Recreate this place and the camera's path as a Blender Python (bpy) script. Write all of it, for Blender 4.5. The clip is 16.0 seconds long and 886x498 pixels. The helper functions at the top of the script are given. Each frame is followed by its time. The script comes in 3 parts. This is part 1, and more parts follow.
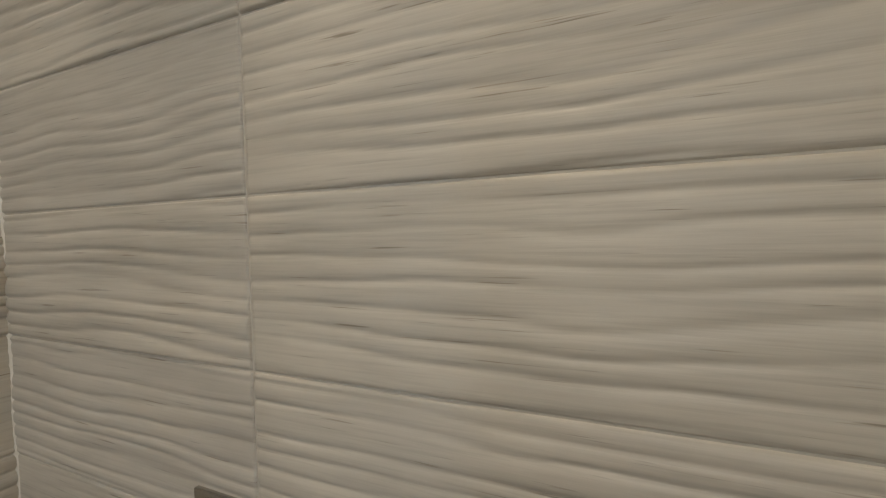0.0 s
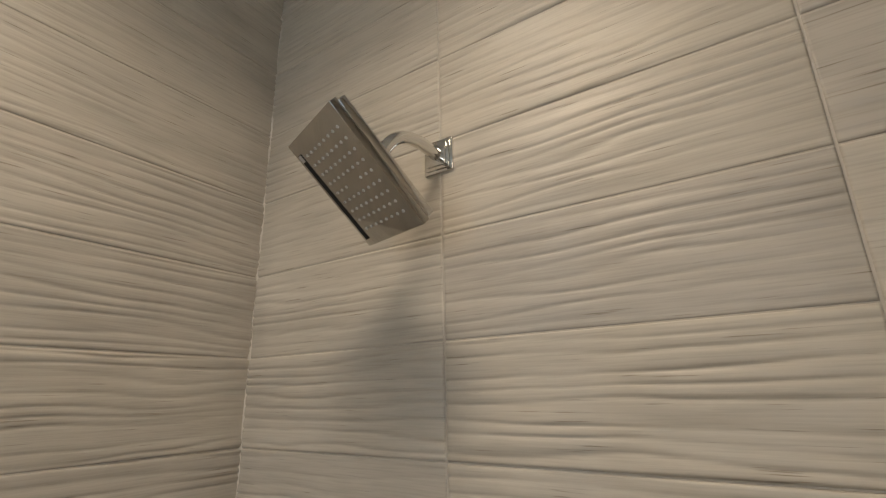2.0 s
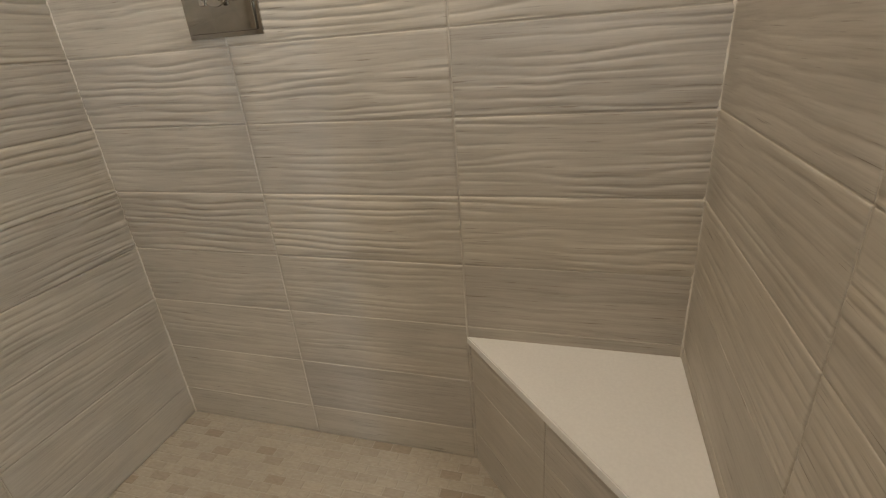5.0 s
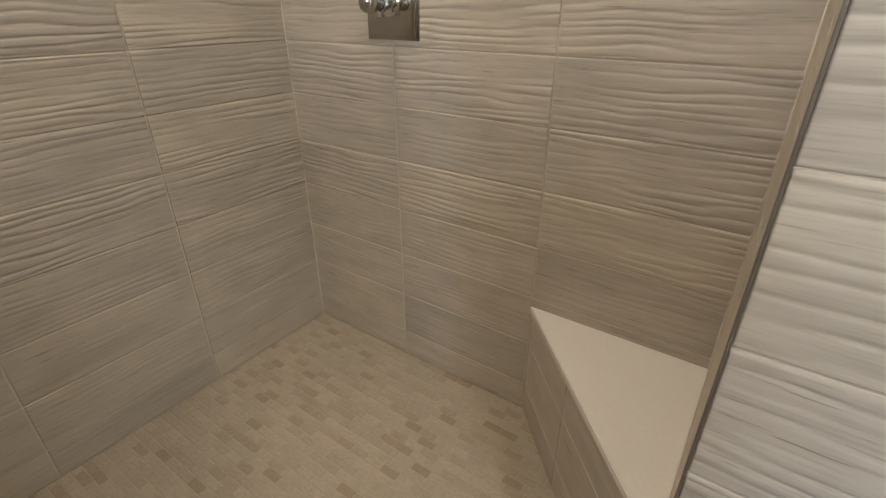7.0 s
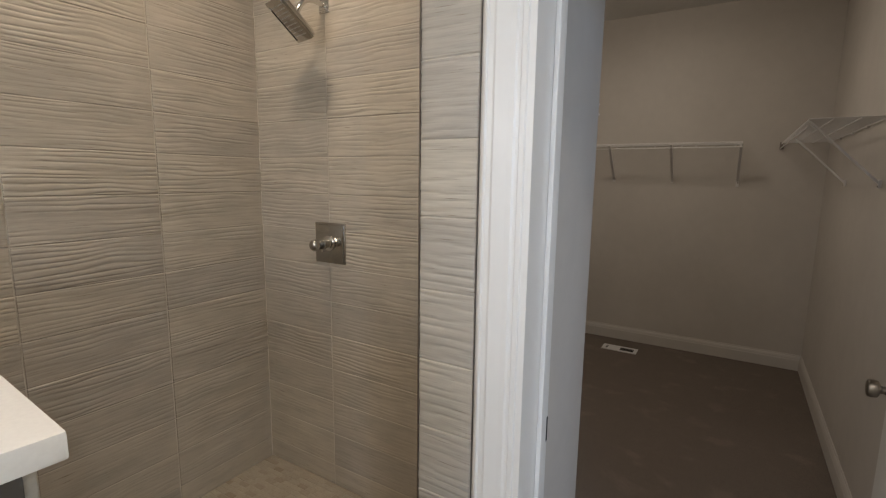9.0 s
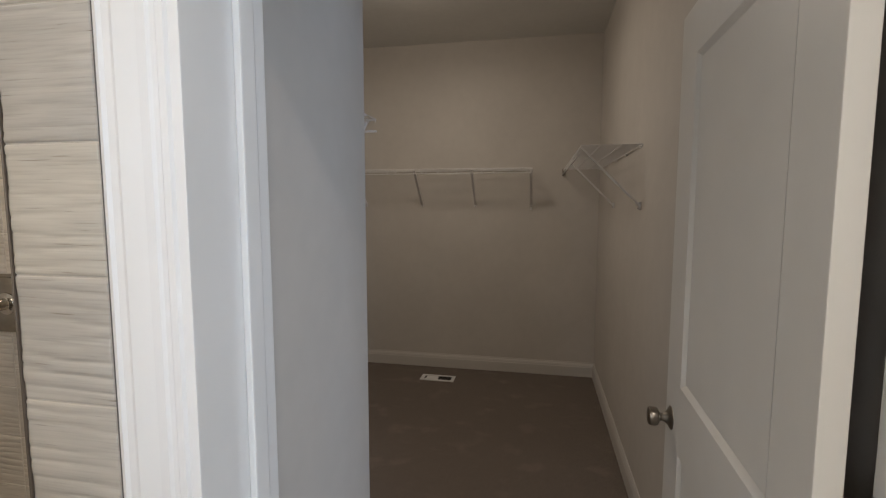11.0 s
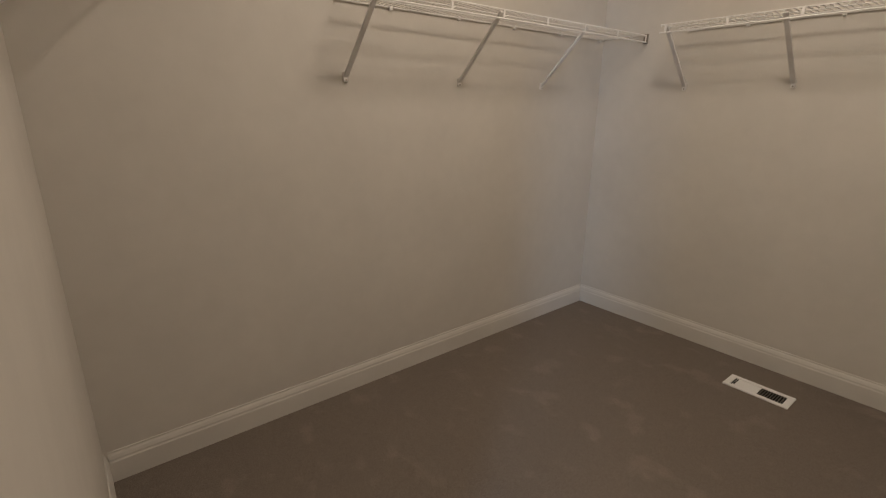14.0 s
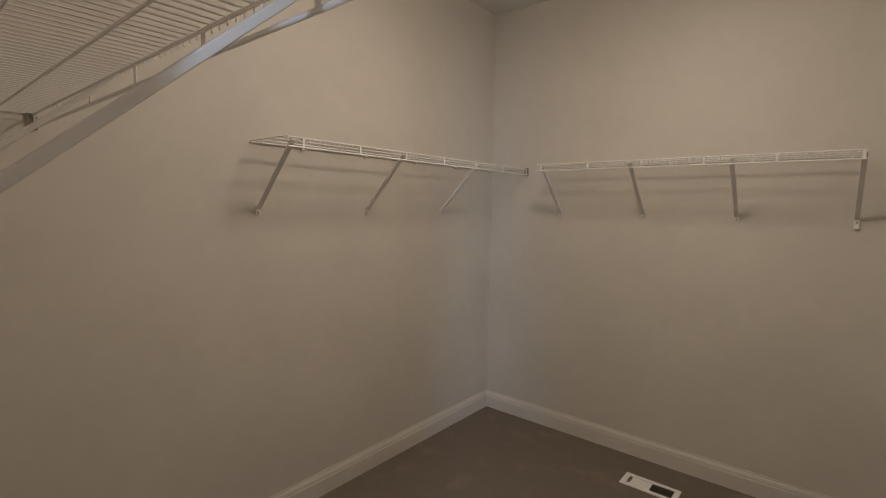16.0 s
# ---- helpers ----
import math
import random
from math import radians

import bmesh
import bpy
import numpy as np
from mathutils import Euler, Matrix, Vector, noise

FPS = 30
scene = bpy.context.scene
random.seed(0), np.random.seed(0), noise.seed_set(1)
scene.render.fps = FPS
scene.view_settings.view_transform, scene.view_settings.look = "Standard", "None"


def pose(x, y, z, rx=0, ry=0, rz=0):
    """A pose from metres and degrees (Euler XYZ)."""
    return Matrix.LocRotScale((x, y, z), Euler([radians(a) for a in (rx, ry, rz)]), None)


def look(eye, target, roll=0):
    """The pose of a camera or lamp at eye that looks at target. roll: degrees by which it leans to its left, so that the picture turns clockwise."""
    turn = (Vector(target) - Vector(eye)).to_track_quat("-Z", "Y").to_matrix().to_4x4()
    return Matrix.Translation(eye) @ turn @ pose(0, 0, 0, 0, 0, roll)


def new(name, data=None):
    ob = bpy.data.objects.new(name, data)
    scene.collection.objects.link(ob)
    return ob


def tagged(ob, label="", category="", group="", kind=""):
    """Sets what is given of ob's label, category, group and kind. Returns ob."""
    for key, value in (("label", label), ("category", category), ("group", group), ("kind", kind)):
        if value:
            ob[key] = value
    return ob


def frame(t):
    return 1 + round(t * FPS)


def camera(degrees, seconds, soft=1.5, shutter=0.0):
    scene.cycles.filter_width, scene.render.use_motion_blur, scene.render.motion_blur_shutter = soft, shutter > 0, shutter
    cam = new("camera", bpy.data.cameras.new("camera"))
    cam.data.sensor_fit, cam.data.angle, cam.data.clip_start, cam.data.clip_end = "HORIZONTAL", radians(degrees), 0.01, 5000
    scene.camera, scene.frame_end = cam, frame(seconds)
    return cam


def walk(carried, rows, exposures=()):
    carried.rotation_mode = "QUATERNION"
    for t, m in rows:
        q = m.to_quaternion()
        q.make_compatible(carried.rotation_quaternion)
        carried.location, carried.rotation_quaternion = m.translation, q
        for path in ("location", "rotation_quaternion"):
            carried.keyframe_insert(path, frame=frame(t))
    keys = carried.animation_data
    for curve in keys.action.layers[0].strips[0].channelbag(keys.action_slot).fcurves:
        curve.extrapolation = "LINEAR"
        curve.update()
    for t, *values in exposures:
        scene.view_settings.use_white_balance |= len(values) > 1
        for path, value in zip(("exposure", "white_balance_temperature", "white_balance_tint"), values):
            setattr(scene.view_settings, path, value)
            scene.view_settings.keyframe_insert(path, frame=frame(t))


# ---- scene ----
cam = camera(85.9, 16.0, soft=1.2)
PATH = [
    (0, (0.838, -0.326, 1.572), (-0.047, 1.467, 1.498), -1.4),
    (0.5, (0.828, -0.363, 1.648), (-0.086, 1.415, 1.725), -1.3),
    (1, (0.821, -0.456, 1.756), (-0.113, 1.285, 2.062), -1.2),
    (1.5, (0.831, -0.549, 1.846), (-0.16, 1.116, 2.341), -1.3),
    (2, (0.869, -0.608, 1.868), (-0.177, 0.994, 2.452), -1.2),
    (2.5, (0.886, -0.609, 1.809), (-0.19, 1.013, 2.269), -1.4),
    (2.8, (0.89, -0.597, 1.718), (-0.162, 1.076, 2.025), -1.7),
    (3, (0.898, -0.595, 1.629), (-0.125, 1.11, 1.845), -2.3),
    (3.5, (0.936, -0.6, 1.467), (0.017, 1.161, 1.236), -4.2),
    (4, (1.065, -0.741, 1.302), (0.263, 1.027, 0.821), -5.4),
    (4.5, (1.148, -0.86, 1.167), (0.453, 0.904, 0.531), -5.4),
    (5, (1.229, -0.963, 1.09), (0.678, 0.781, 0.283), -4.7),
    (5.2, (1.244, -0.982, 1.065), (0.754, 0.759, 0.212), -3.7),
    (7.3, (1.549, -1.201, 1.259), (0.394, 0.169, 0.371), 0.3),
    (7.5, (1.643, -1.253, 1.296), (0.394, 0.063, 0.456), 0.5),
    (8, (1.805, -1.336, 1.471), (0.399, -0.106, 0.758), 0.3),
    (8.5, (1.942, -1.497, 1.508), (0.62, -0.068, 1.05), 1.0),
    (9, (2.059, -1.591, 1.531), (1.027, 0.095, 1.23), 0.8),
    (9.5, (2.129, -1.6, 1.531), (1.445, 0.266, 1.31), 0.5),
    (10, (2.13, -1.584, 1.531), (1.676, 0.356, 1.347), 0.2),
    (10.2, (2.124, -1.558, 1.532), (1.735, 0.395, 1.345), 0.1),
    (12.3, (2.115, -0.155, 1.536), (1.674, 1.786, 1.341), -0.9),
    (12.5, (2.11, -0.003, 1.533), (1.484, 1.885, 1.322), -0.6),
    (13, (2.08, 0.189, 1.456), (0.967, 1.819, 1.134), 0.4),
    (13.5, (1.964, 0.164, 1.396), (0.589, 1.539, 0.927), 0.6),
    (14, (1.93, 0.159, 1.401), (0.436, 1.36, 0.831), 0.4),
    (14.5, (1.888, 0.147, 1.471), (0.327, 1.285, 0.957), -0.2),
    (15, (1.921, 0.171, 1.543), (0.309, 1.294, 1.17), -0.6),
    (15.5, (1.985, 0.182, 1.556), (0.41, 1.389, 1.312), 0.0),
    (16, (1.988, 0.07, 1.556), (0.716, 1.603, 1.377), 1.0),
]
# the camera's own brightening and white balance along the way
EXPOSURES = [
    (0.0, -0.1, 6250, 6), (1.0, -0.15, 6400, 9), (2.5, -0.24, 6500, 9), (4.0, 0.02, 6650, 9), (5.0, 0.42, 6650, 9), (7.5, 0.32, 6850, 12),
    (8.5, -0.08, 6850, 12), (9.5, -0.18, 6650, 12), (10.2, -0.18, 6650, 12), (12.3, 0.66, 6900, 12), (14.5, 1.04, 7000, 12), (15.5, 0.84, 7000, 12), (16.0, 0.76, 7000, 12),
]
walk(cam, [(t, look(eye, target, roll)) for t, eye, target, roll in PATH], EXPOSURES)


# ---- light ----
world = bpy.data.worlds.new("world")
scene.world = world
world.use_nodes = True
wn = world.node_tree
sky = wn.nodes.new("ShaderNodeTexSky")
sky.sky_type, sky.sun_disc, sky.sun_elevation, sky.sun_rotation = "NISHITA", False, radians(35), radians(200)
wn.links.new(sky.outputs[0], wn.nodes["Background"].inputs[0])
wn.nodes["Background"].inputs[1].default_value = 0.1


def lamp(name, kind, m, energy, color, **values):
    data = bpy.data.lights.new(name, kind)
    data.energy, data.color = energy, color
    if "size" in values:
        data.shape, data.size, data.size_y = "RECTANGLE", values["size"], values["size_y"]
    if "radius" in values:
        data.shadow_soft_size = values["radius"]
    if "cone" in values:
        data.spot_size, data.spot_blend = radians(values["cone"]), 1.0
    ob = new(name, data)
    ob.matrix_world = m
    return ob


CEIL = 2.95
WARM = (1.0, 0.85, 0.68)
SHOWER_LAMP, BATH_LAMP, DOOR_FILL, CLOSET_LAMP = (0.59, -0.58), (0.50, -2.20), (2.42, -1.72), (1.28, 1.62)
lamp("shower_downlight", "SPOT", look((*SHOWER_LAMP, CEIL - 0.012), (*SHOWER_LAMP, 0)), 69, (1.0, 0.82, 0.62), radius=0.18, cone=150)
lamp("bath_downlight", "SPOT", look((*BATH_LAMP, CEIL - 0.012), (*BATH_LAMP, 0)), 98, WARM, radius=0.34, cone=172)
# added fill with no known fixture, brightens the door and its casings
lamp("door_fill", "SPOT", look((*DOOR_FILL, CEIL - 0.012), (*DOOR_FILL, 0)), 128, (1.0, 0.94, 0.87), radius=0.09, cone=140)
lamp("closet_bulb", "POINT", pose(*CLOSET_LAMP, CEIL - 0.075), 6, (1.0, 0.90, 0.78), radius=0.05)
lamp("closet_glow", "AREA", look((*CLOSET_LAMP, CEIL - 0.128), (*CLOSET_LAMP, 0)), 8.5, (1.0, 0.90, 0.78), size=0.36, size_y=0.36)
lamp("window_daylight", "AREA", look((4.30, -3.58, 1.65), (4.30, 0, 1.65)), 125, (0.50, 0.70, 1.0), size=0.74, size_y=1.25)
# added soft frontal fill for the valve wall, set at an invented window
lamp("shower_front_fill", "AREA", look((0.85, -3.58, 1.85), (0.85, 0, 1.85)), 14, (0.88, 0.93, 1.0), size=1.14, size_y=0.90)


# ---- materials ----
def material(name, color, rough=0.5, metal=0.0, **extra):
    """A node material; returns it with its tree and shader."""
    mat = bpy.data.materials.new(name)
    mat.use_nodes = True
    bsdf = mat.node_tree.nodes["Principled BSDF"]
    bsdf.inputs["Base Color"].default_value = (*color, 1)
    bsdf.inputs["Roughness"].default_value, bsdf.inputs["Metallic"].default_value = rough, metal
    if "spec" in extra:
        bsdf.inputs["Specular IOR Level"].default_value = extra["spec"]
    return mat


def noise_node(tree, scale, stretch=(1, 1, 1), detail=4.0, shift=False, rough=0.55):
    n, l = tree.nodes, tree.links
    tc, mp, nz = n.new("ShaderNodeTexCoord"), n.new("ShaderNodeMapping"), n.new("ShaderNodeTexNoise")
    mp.inputs["Scale"].default_value = stretch
    l.new(tc.outputs["Object"], mp.inputs["Vector"])
    if shift:
        info, mul = n.new("ShaderNodeObjectInfo"), n.new("ShaderNodeVectorMath")
        mul.operation = "MULTIPLY"
        mul.inputs[1].default_value = (37.0, 11.0, 53.0)
        l.new(info.outputs["Random"], mul.inputs[0])
        l.new(mul.outputs[0], mp.inputs["Location"])
    nz.inputs["Scale"].default_value, nz.inputs["Detail"].default_value = scale, detail
    nz.inputs["Roughness"].default_value = rough
    l.new(mp.outputs[0], nz.inputs["Vector"])
    return nz


def ramp(tree, source, stops):
    r = tree.nodes.new("ShaderNodeValToRGB")
    while len(r.color_ramp.elements) < len(stops):
        r.color_ramp.elements.new(0.5)
    for e, (at, c) in zip(r.color_ramp.elements, stops):
        e.position, e.color = at, (*c, 1)
    tree.links.new(source, r.inputs[0])
    return r.outputs[0]


def mix(tree, a, b, fac, how="MIX"):
    m = tree.nodes.new("ShaderNodeMix")
    m.data_type, m.blend_type = "RGBA", how
    for value, socket in ((fac, m.inputs[0]), (a, m.inputs[6]), (b, m.inputs[7])):
        if isinstance(value, (int, float)):
            socket.default_value = value
        elif isinstance(value, tuple):
            socket.default_value = (*value, 1)
        else:
            tree.links.new(value, socket)
    return m.outputs[2]


def bump(mat, height, strength, distance):
    tree = mat.node_tree
    b = tree.nodes.new("ShaderNodeBump")
    b.inputs["Strength"].default_value, b.inputs["Distance"].default_value = strength, distance
    tree.links.new(height, b.inputs["Height"])
    tree.links.new(b.outputs[0], tree.nodes["Principled BSDF"].inputs["Normal"])


def set_color(mat, socket):
    mat.node_tree.links.new(socket, mat.node_tree.nodes["Principled BSDF"].inputs["Base Color"])


def tile_material():
    mat = material("wavy_tile", (0.4, 0.36, 0.31), 0.42, spec=0.4)
    t = mat.node_tree
    broad = noise_node(t, 1.0, (3.0, 1, 26), 5, True)
    fine = noise_node(t, 1.0, (12, 1, 330), 3, True)
    dash = noise_node(t, 1.0, (11, 1, 330), 2, True)
    cloud = noise_node(t, 5.0, (1, 1, 1.6), 3, True)
    info = t.nodes.new("ShaderNodeObjectInfo")
    base = ramp(t, broad.outputs[0], [(0.3, (0.455, 0.416, 0.358)), (0.5, (0.51, 0.468, 0.405)), (0.7, (0.54, 0.497, 0.432))])
    streak = ramp(t, fine.outputs[0], [(0.36, (0.72, 0.70, 0.68)), (0.55, (1, 1, 1))])
    base = mix(t, base, streak, 0.35, "MULTIPLY")
    marks = ramp(t, dash.outputs[0], [(0.25, (0.5, 0.46, 0.42)), (0.33, (1, 1, 1))])
    base = mix(t, base, marks, 0.85, "MULTIPLY")
    base = mix(t, base, ramp(t, cloud.outputs[0], [(0.3, (0.86, 0.86, 0.86)), (0.7, (1.06, 1.05, 1.04))]), 0.8, "MULTIPLY")
    base = mix(t, base, ramp(t, info.outputs["Random"], [(0.0, (0.9, 0.9, 0.91)), (1.0, (1.04, 1.03, 1.0))]), 1.0, "MULTIPLY")
    set_color(mat, base)
    bump(mat, fine.outputs[0], 0.16, 0.0010)
    return mat


def speckled(name, color, rough, scale, amount, bump_scale=0.0, bump_depth=0.0):
    """A plain surface with broad mottling and fine grain."""
    mat = material(name, color, rough)
    t = mat.node_tree
    a, b = noise_node(t, scale, detail=5), noise_node(t, 2.2, detail=2)
    lo, hi = tuple(c * (1 - amount) for c in color), tuple(min(1, c * (1 + amount)) for c in color)
    c = ramp(t, a.outputs[0], [(0.3, lo), (0.7, hi)])
    set_color(mat, mix(t, c, ramp(t, b.outputs[0], [(0.3, (0.94, 0.94, 0.94)), (0.7, (1, 1, 1))]), 1.0, "MULTIPLY"))
    if bump_scale:
        bump(mat, noise_node(t, bump_scale, detail=3).outputs[0], 0.5, bump_depth)
    return mat


def carpet_material():
    mat = material("carpet", (0.2, 0.16, 0.13), 0.95, spec=0.1)
    t = mat.node_tree
    tuft, patch = noise_node(t, 420, detail=2), noise_node(t, 5.5, (1, 1.25, 1), detail=3, rough=0.45)
    c = ramp(t, tuft.outputs[0], [(0.3, (0.132, 0.107, 0.089)), (0.7, (0.283, 0.236, 0.198))])
    c = mix(t, c, ramp(t, patch.outputs[0], [(0.57, (0.95, 0.95, 0.95)), (0.68, (1.11, 1.11, 1.115))]), 1.0, "MULTIPLY")
    set_color(mat, c)
    bump(mat, tuft.outputs[0], 0.9, 0.004)
    return mat


def piece_material():
    mat = material("mosaic_stone", (0.42, 0.36, 0.28), 0.5)
    t = mat.node_tree
    info = t.nodes.new("ShaderNodeObjectInfo")
    geo = t.nodes.new("ShaderNodeNewGeometry")
    add = t.nodes.new("ShaderNodeMath")
    add.operation = "ADD"
    frac = t.nodes.new("ShaderNodeMath")
    frac.operation = "FRACT"
    t.links.new(info.outputs["Random"], add.inputs[0])
    t.links.new(geo.outputs["Random Per Island"], add.inputs[1])
    t.links.new(add.outputs[0], frac.inputs[0])
    c = ramp(t, frac.outputs[0], [(0.0, (0.30, 0.25, 0.19)), (0.10, (0.34, 0.293, 0.23)), (0.26, (0.365, 0.322, 0.258)), (0.6, (0.385, 0.345, 0.282)), (1.0, (0.415, 0.365, 0.295))])
    grain = noise_node(t, 60, (1, 3, 1), 4, True)
    set_color(mat, mix(t, c, ramp(t, grain.outputs[0], [(0.3, (0.86, 0.85, 0.83)), (0.7, (1.05, 1.05, 1.05))]), 1.0, "MULTIPLY"))
    bump(mat, grain.outputs[0], 0.2, 0.001)
    return mat


def glow(name, color, strength):
    mat = material(name, (0.8, 0.8, 0.8), 0.4)
    b = mat.node_tree.nodes["Principled BSDF"]
    b.inputs["Emission Color"].default_value, b.inputs["Emission Strength"].default_value = (*color, 1), strength
    return mat


TILE = tile_material()
GROUT = speckled("grout", (0.53, 0.486, 0.42), 0.85, 90, 0.08)
CAULK = speckled("caulk", (0.64, 0.59, 0.52), 0.5, 60, 0.05)
PAINT = speckled("wall_paint", (0.60, 0.56, 0.51), 0.6, 14, 0.02, 180, 0.0006)
CREAM = speckled("bath_paint", (0.66, 0.62, 0.53), 0.6, 14, 0.02, 180, 0.0006)
CEILING = speckled("ceiling_paint", (0.74, 0.73, 0.70), 0.8, 20, 0.02, 120, 0.0012)
TRIM = speckled("white_trim", (0.80, 0.79, 0.77), 0.32, 8, 0.015)
SKIRT = speckled("baseboard_paint", (0.64, 0.605, 0.56), 0.4, 8, 0.015)
DOOR = speckled("door_paint", (0.76, 0.74, 0.70), 0.38, 8, 0.015)
QUARTZ = speckled("white_quartz", (0.80, 0.785, 0.76), 0.25, 160, 0.03)
CARPET = carpet_material()
STONE = piece_material()
BEDDING = speckled("mosaic_grout", (0.42, 0.375, 0.31), 0.85, 120, 0.08)
BLACK = material("dark_edge_metal", (0.035, 0.03, 0.027), 0.35, 0.6)
EDGE = material("grey_edge", (0.11, 0.098, 0.088), 0.5)
BRONZE = material("brown_edge_metal", (0.17, 0.14, 0.115), 0.38, 0.5)
VOID = material("dark_hole", (0.01, 0.01, 0.01), 0.9)
CHROME = material("chrome", (0.72, 0.71, 0.69), 0.07, 1.0)
SATIN = material("polished_chrome", (0.45, 0.435, 0.41), 0.09, 1.0)
NICKEL = material("satin_nickel", (0.30, 0.27, 0.235), 0.32, 1.0)
RUBBER = material("nozzle", (0.50, 0.49, 0.47), 0.4)
GRATE = material("drain_grate", (0.52, 0.48, 0.42), 0.42, 1.0)
WIRE = material("white_wire", (0.74, 0.72, 0.70), 0.4)
BATHTILE = speckled("bath_floor_tile", (0.36, 0.33, 0.29), 0.35, 4, 0.12)
GLASSY = glow("lamp_glass", (1.0, 0.86, 0.68), 2.5)
CANLIGHT = glow("downlight_lens", (1.0, 0.84, 0.64), 8.0)
PANE = glow("sky_pane", (0.62, 0.76, 1.0), 0.6)


# ---- building blocks ----
def part(name, bm, mat, parent=None, label="", smooth=False):
    mesh = bpy.data.meshes.new(name)
    bm.normal_update()
    bm.to_mesh(mesh)
    bm.free()
    mesh.materials.append(mat)
    if smooth:
        mesh.shade_smooth()
        mesh.set_sharp_from_angle(angle=radians(35))
    ob = new(name, mesh)
    ob.parent = parent
    return tagged(ob, label)


def thing(name, label, category, group="", at=None):
    ob = new(name)
    ob.empty_display_size = 0.05
    if at is not None:
        ob.matrix_world = at
    return tagged(ob, label, category, group)


def box(bm, x0, x1, y0, y1, z0, z1, bevel=0.0, m=None):
    made = bmesh.ops.create_cube(bm, size=1)["verts"]
    for v in made:
        v.co = Vector((x0 + (v.co.x + 0.5) * (x1 - x0), y0 + (v.co.y + 0.5) * (y1 - y0), z0 + (v.co.z + 0.5) * (z1 - z0)))
    if bevel:
        edges = list({e for v in made for e in v.link_edges})
        made = list({v for f in bmesh.ops.bevel(bm, geom=edges, offset=bevel, segments=2, profile=0.6, affect="EDGES")["faces"] for v in f.verts} | {v for v in made if v.is_valid})
    if m is not None:
        bmesh.ops.transform(bm, matrix=m, verts=made)
    return bm


def boxes(*rows, bevel=0.0):
    bm = bmesh.new()
    for r in rows:
        box(bm, *r, bevel=bevel)
    return bm


def tube(bm, path, radius, sides=8, caps=True):
    """A round rod along points; radius may be one number or one per point."""
    pts = [Vector(p) for p in path]
    radii = [radius] * len(pts) if isinstance(radius, (int, float)) else radius
    rings, side = [], None
    for i, p in enumerate(pts):
        d = (pts[min(i + 1, len(pts) - 1)] - pts[max(i - 1, 0)]).normalized()
        if side is None:
            side = d.orthogonal().normalized()
        side = (side - d * side.dot(d)).normalized()
        up = d.cross(side)
        rings.append([bm.verts.new(p + radii[i] * (math.cos(a) * side + math.sin(a) * up)) for a in (2 * math.pi * k / sides for k in range(sides))])
    for a, b in zip(rings, rings[1:]):
        for k in range(sides):
            bm.faces.new((a[k], a[(k + 1) % sides], b[(k + 1) % sides], b[k]))
    if caps:
        bm.faces.new(rings[0][::-1])
        bm.faces.new(rings[-1])
    return bm


def prism(bm, outline, along, m=None):
    """An outline in x, y swept along z by the given length."""
    low = [bm.verts.new((x, y, 0)) for x, y in outline]
    high = [bm.verts.new((x, y, along)) for x, y in outline]
    n = len(outline)
    for k in range(n):
        bm.faces.new((low[k], low[(k + 1) % n], high[(k + 1) % n], high[k]))
    bm.faces.new(low[::-1])
    bm.faces.new(high)
    bmesh.ops.recalc_face_normals(bm, faces=bm.faces)
    if m is not None:
        bmesh.ops.transform(bm, matrix=m, verts=low + high)
    return bm


def lathe(bm, profile, sides=24, m=None):
    """Radius and height pairs turned about z."""
    rings = []
    for r, z in profile:
        rings.append([bm.verts.new((r * math.cos(2 * math.pi * k / sides), r * math.sin(2 * math.pi * k / sides), z)) for k in range(sides)])
    for a, b in zip(rings, rings[1:]):
        for k in range(sides):
            bm.faces.new((a[k], a[(k + 1) % sides], b[(k + 1) % sides], b[k]))
    bm.faces.new(rings[0][::-1])
    bm.faces.new(rings[-1])
    bmesh.ops.recalc_face_normals(bm, faces=bm.faces)
    if m is not None:
        bmesh.ops.transform(bm, matrix=m, verts=[v for r in rings for v in r])
    return bm


def structure(name, bm, mat, label, smooth=False):
    return tagged(part(name, bm, mat, None, "", smooth), label, name.split("_")[0], kind="structure")


# ---- the setting ----
W, D = 1.458, 1.305
G = -0.0029
wall_valve = structure("wall_valve", boxes((-0.14, W + 0.005, G, 0.086, 0, CEIL)), GROUT, "tiled shower wall that carries the valve and shower head")
wall_back = structure("wall_back", boxes((-0.14, -G, -1.62, G - 0.0001, 0, CEIL)), GROUT, "tiled long wall of the shower")
wall_side = structure("wall_side", boxes((W + G, 1.5962, -0.70 + G, G - 0.0001, 0, CEIL)), GROUT, "tiled short wall between shower and closet")
structure("wall_passage", boxes((1.5965, 1.634, -0.535, 0.100, 0, CEIL), (W + 0.0055, 1.5963, 0.0005, 0.0876, 0, CEIL)), PAINT, "painted closet side of the shower wall")
structure("wall_closet_front", boxes((-0.047, 1.5962, 0.0880, 0.100, 0, CEIL)), PAINT, "painted closet wall behind the shower")
structure("wall_closet_left", boxes((-0.16, -0.047, 0.0862, 3.20, 0, CEIL)), PAINT, "painted closet wall with a wire shelf")
structure("wall_closet_far", boxes((-0.047, 2.623, 3.085, 3.20, 0, CEIL)), PAINT, "painted far closet wall with a wire shelf")
structure("wall_closet_right", boxes((2.623, 2.74, -0.535, 3.20, 0, CEIL)), PAINT, "painted closet wall beside the open door")
structure("wall_door", boxes((1.5965, 1.692, -0.698, -0.5355, 0, CEIL), (2.563, 5.12, -0.698, -0.5355, 0, CEIL), (1.692, 2.563, -0.698, -0.5355, 2.09, CEIL)), CREAM, "cream painted bathroom wall round the closet doorway")
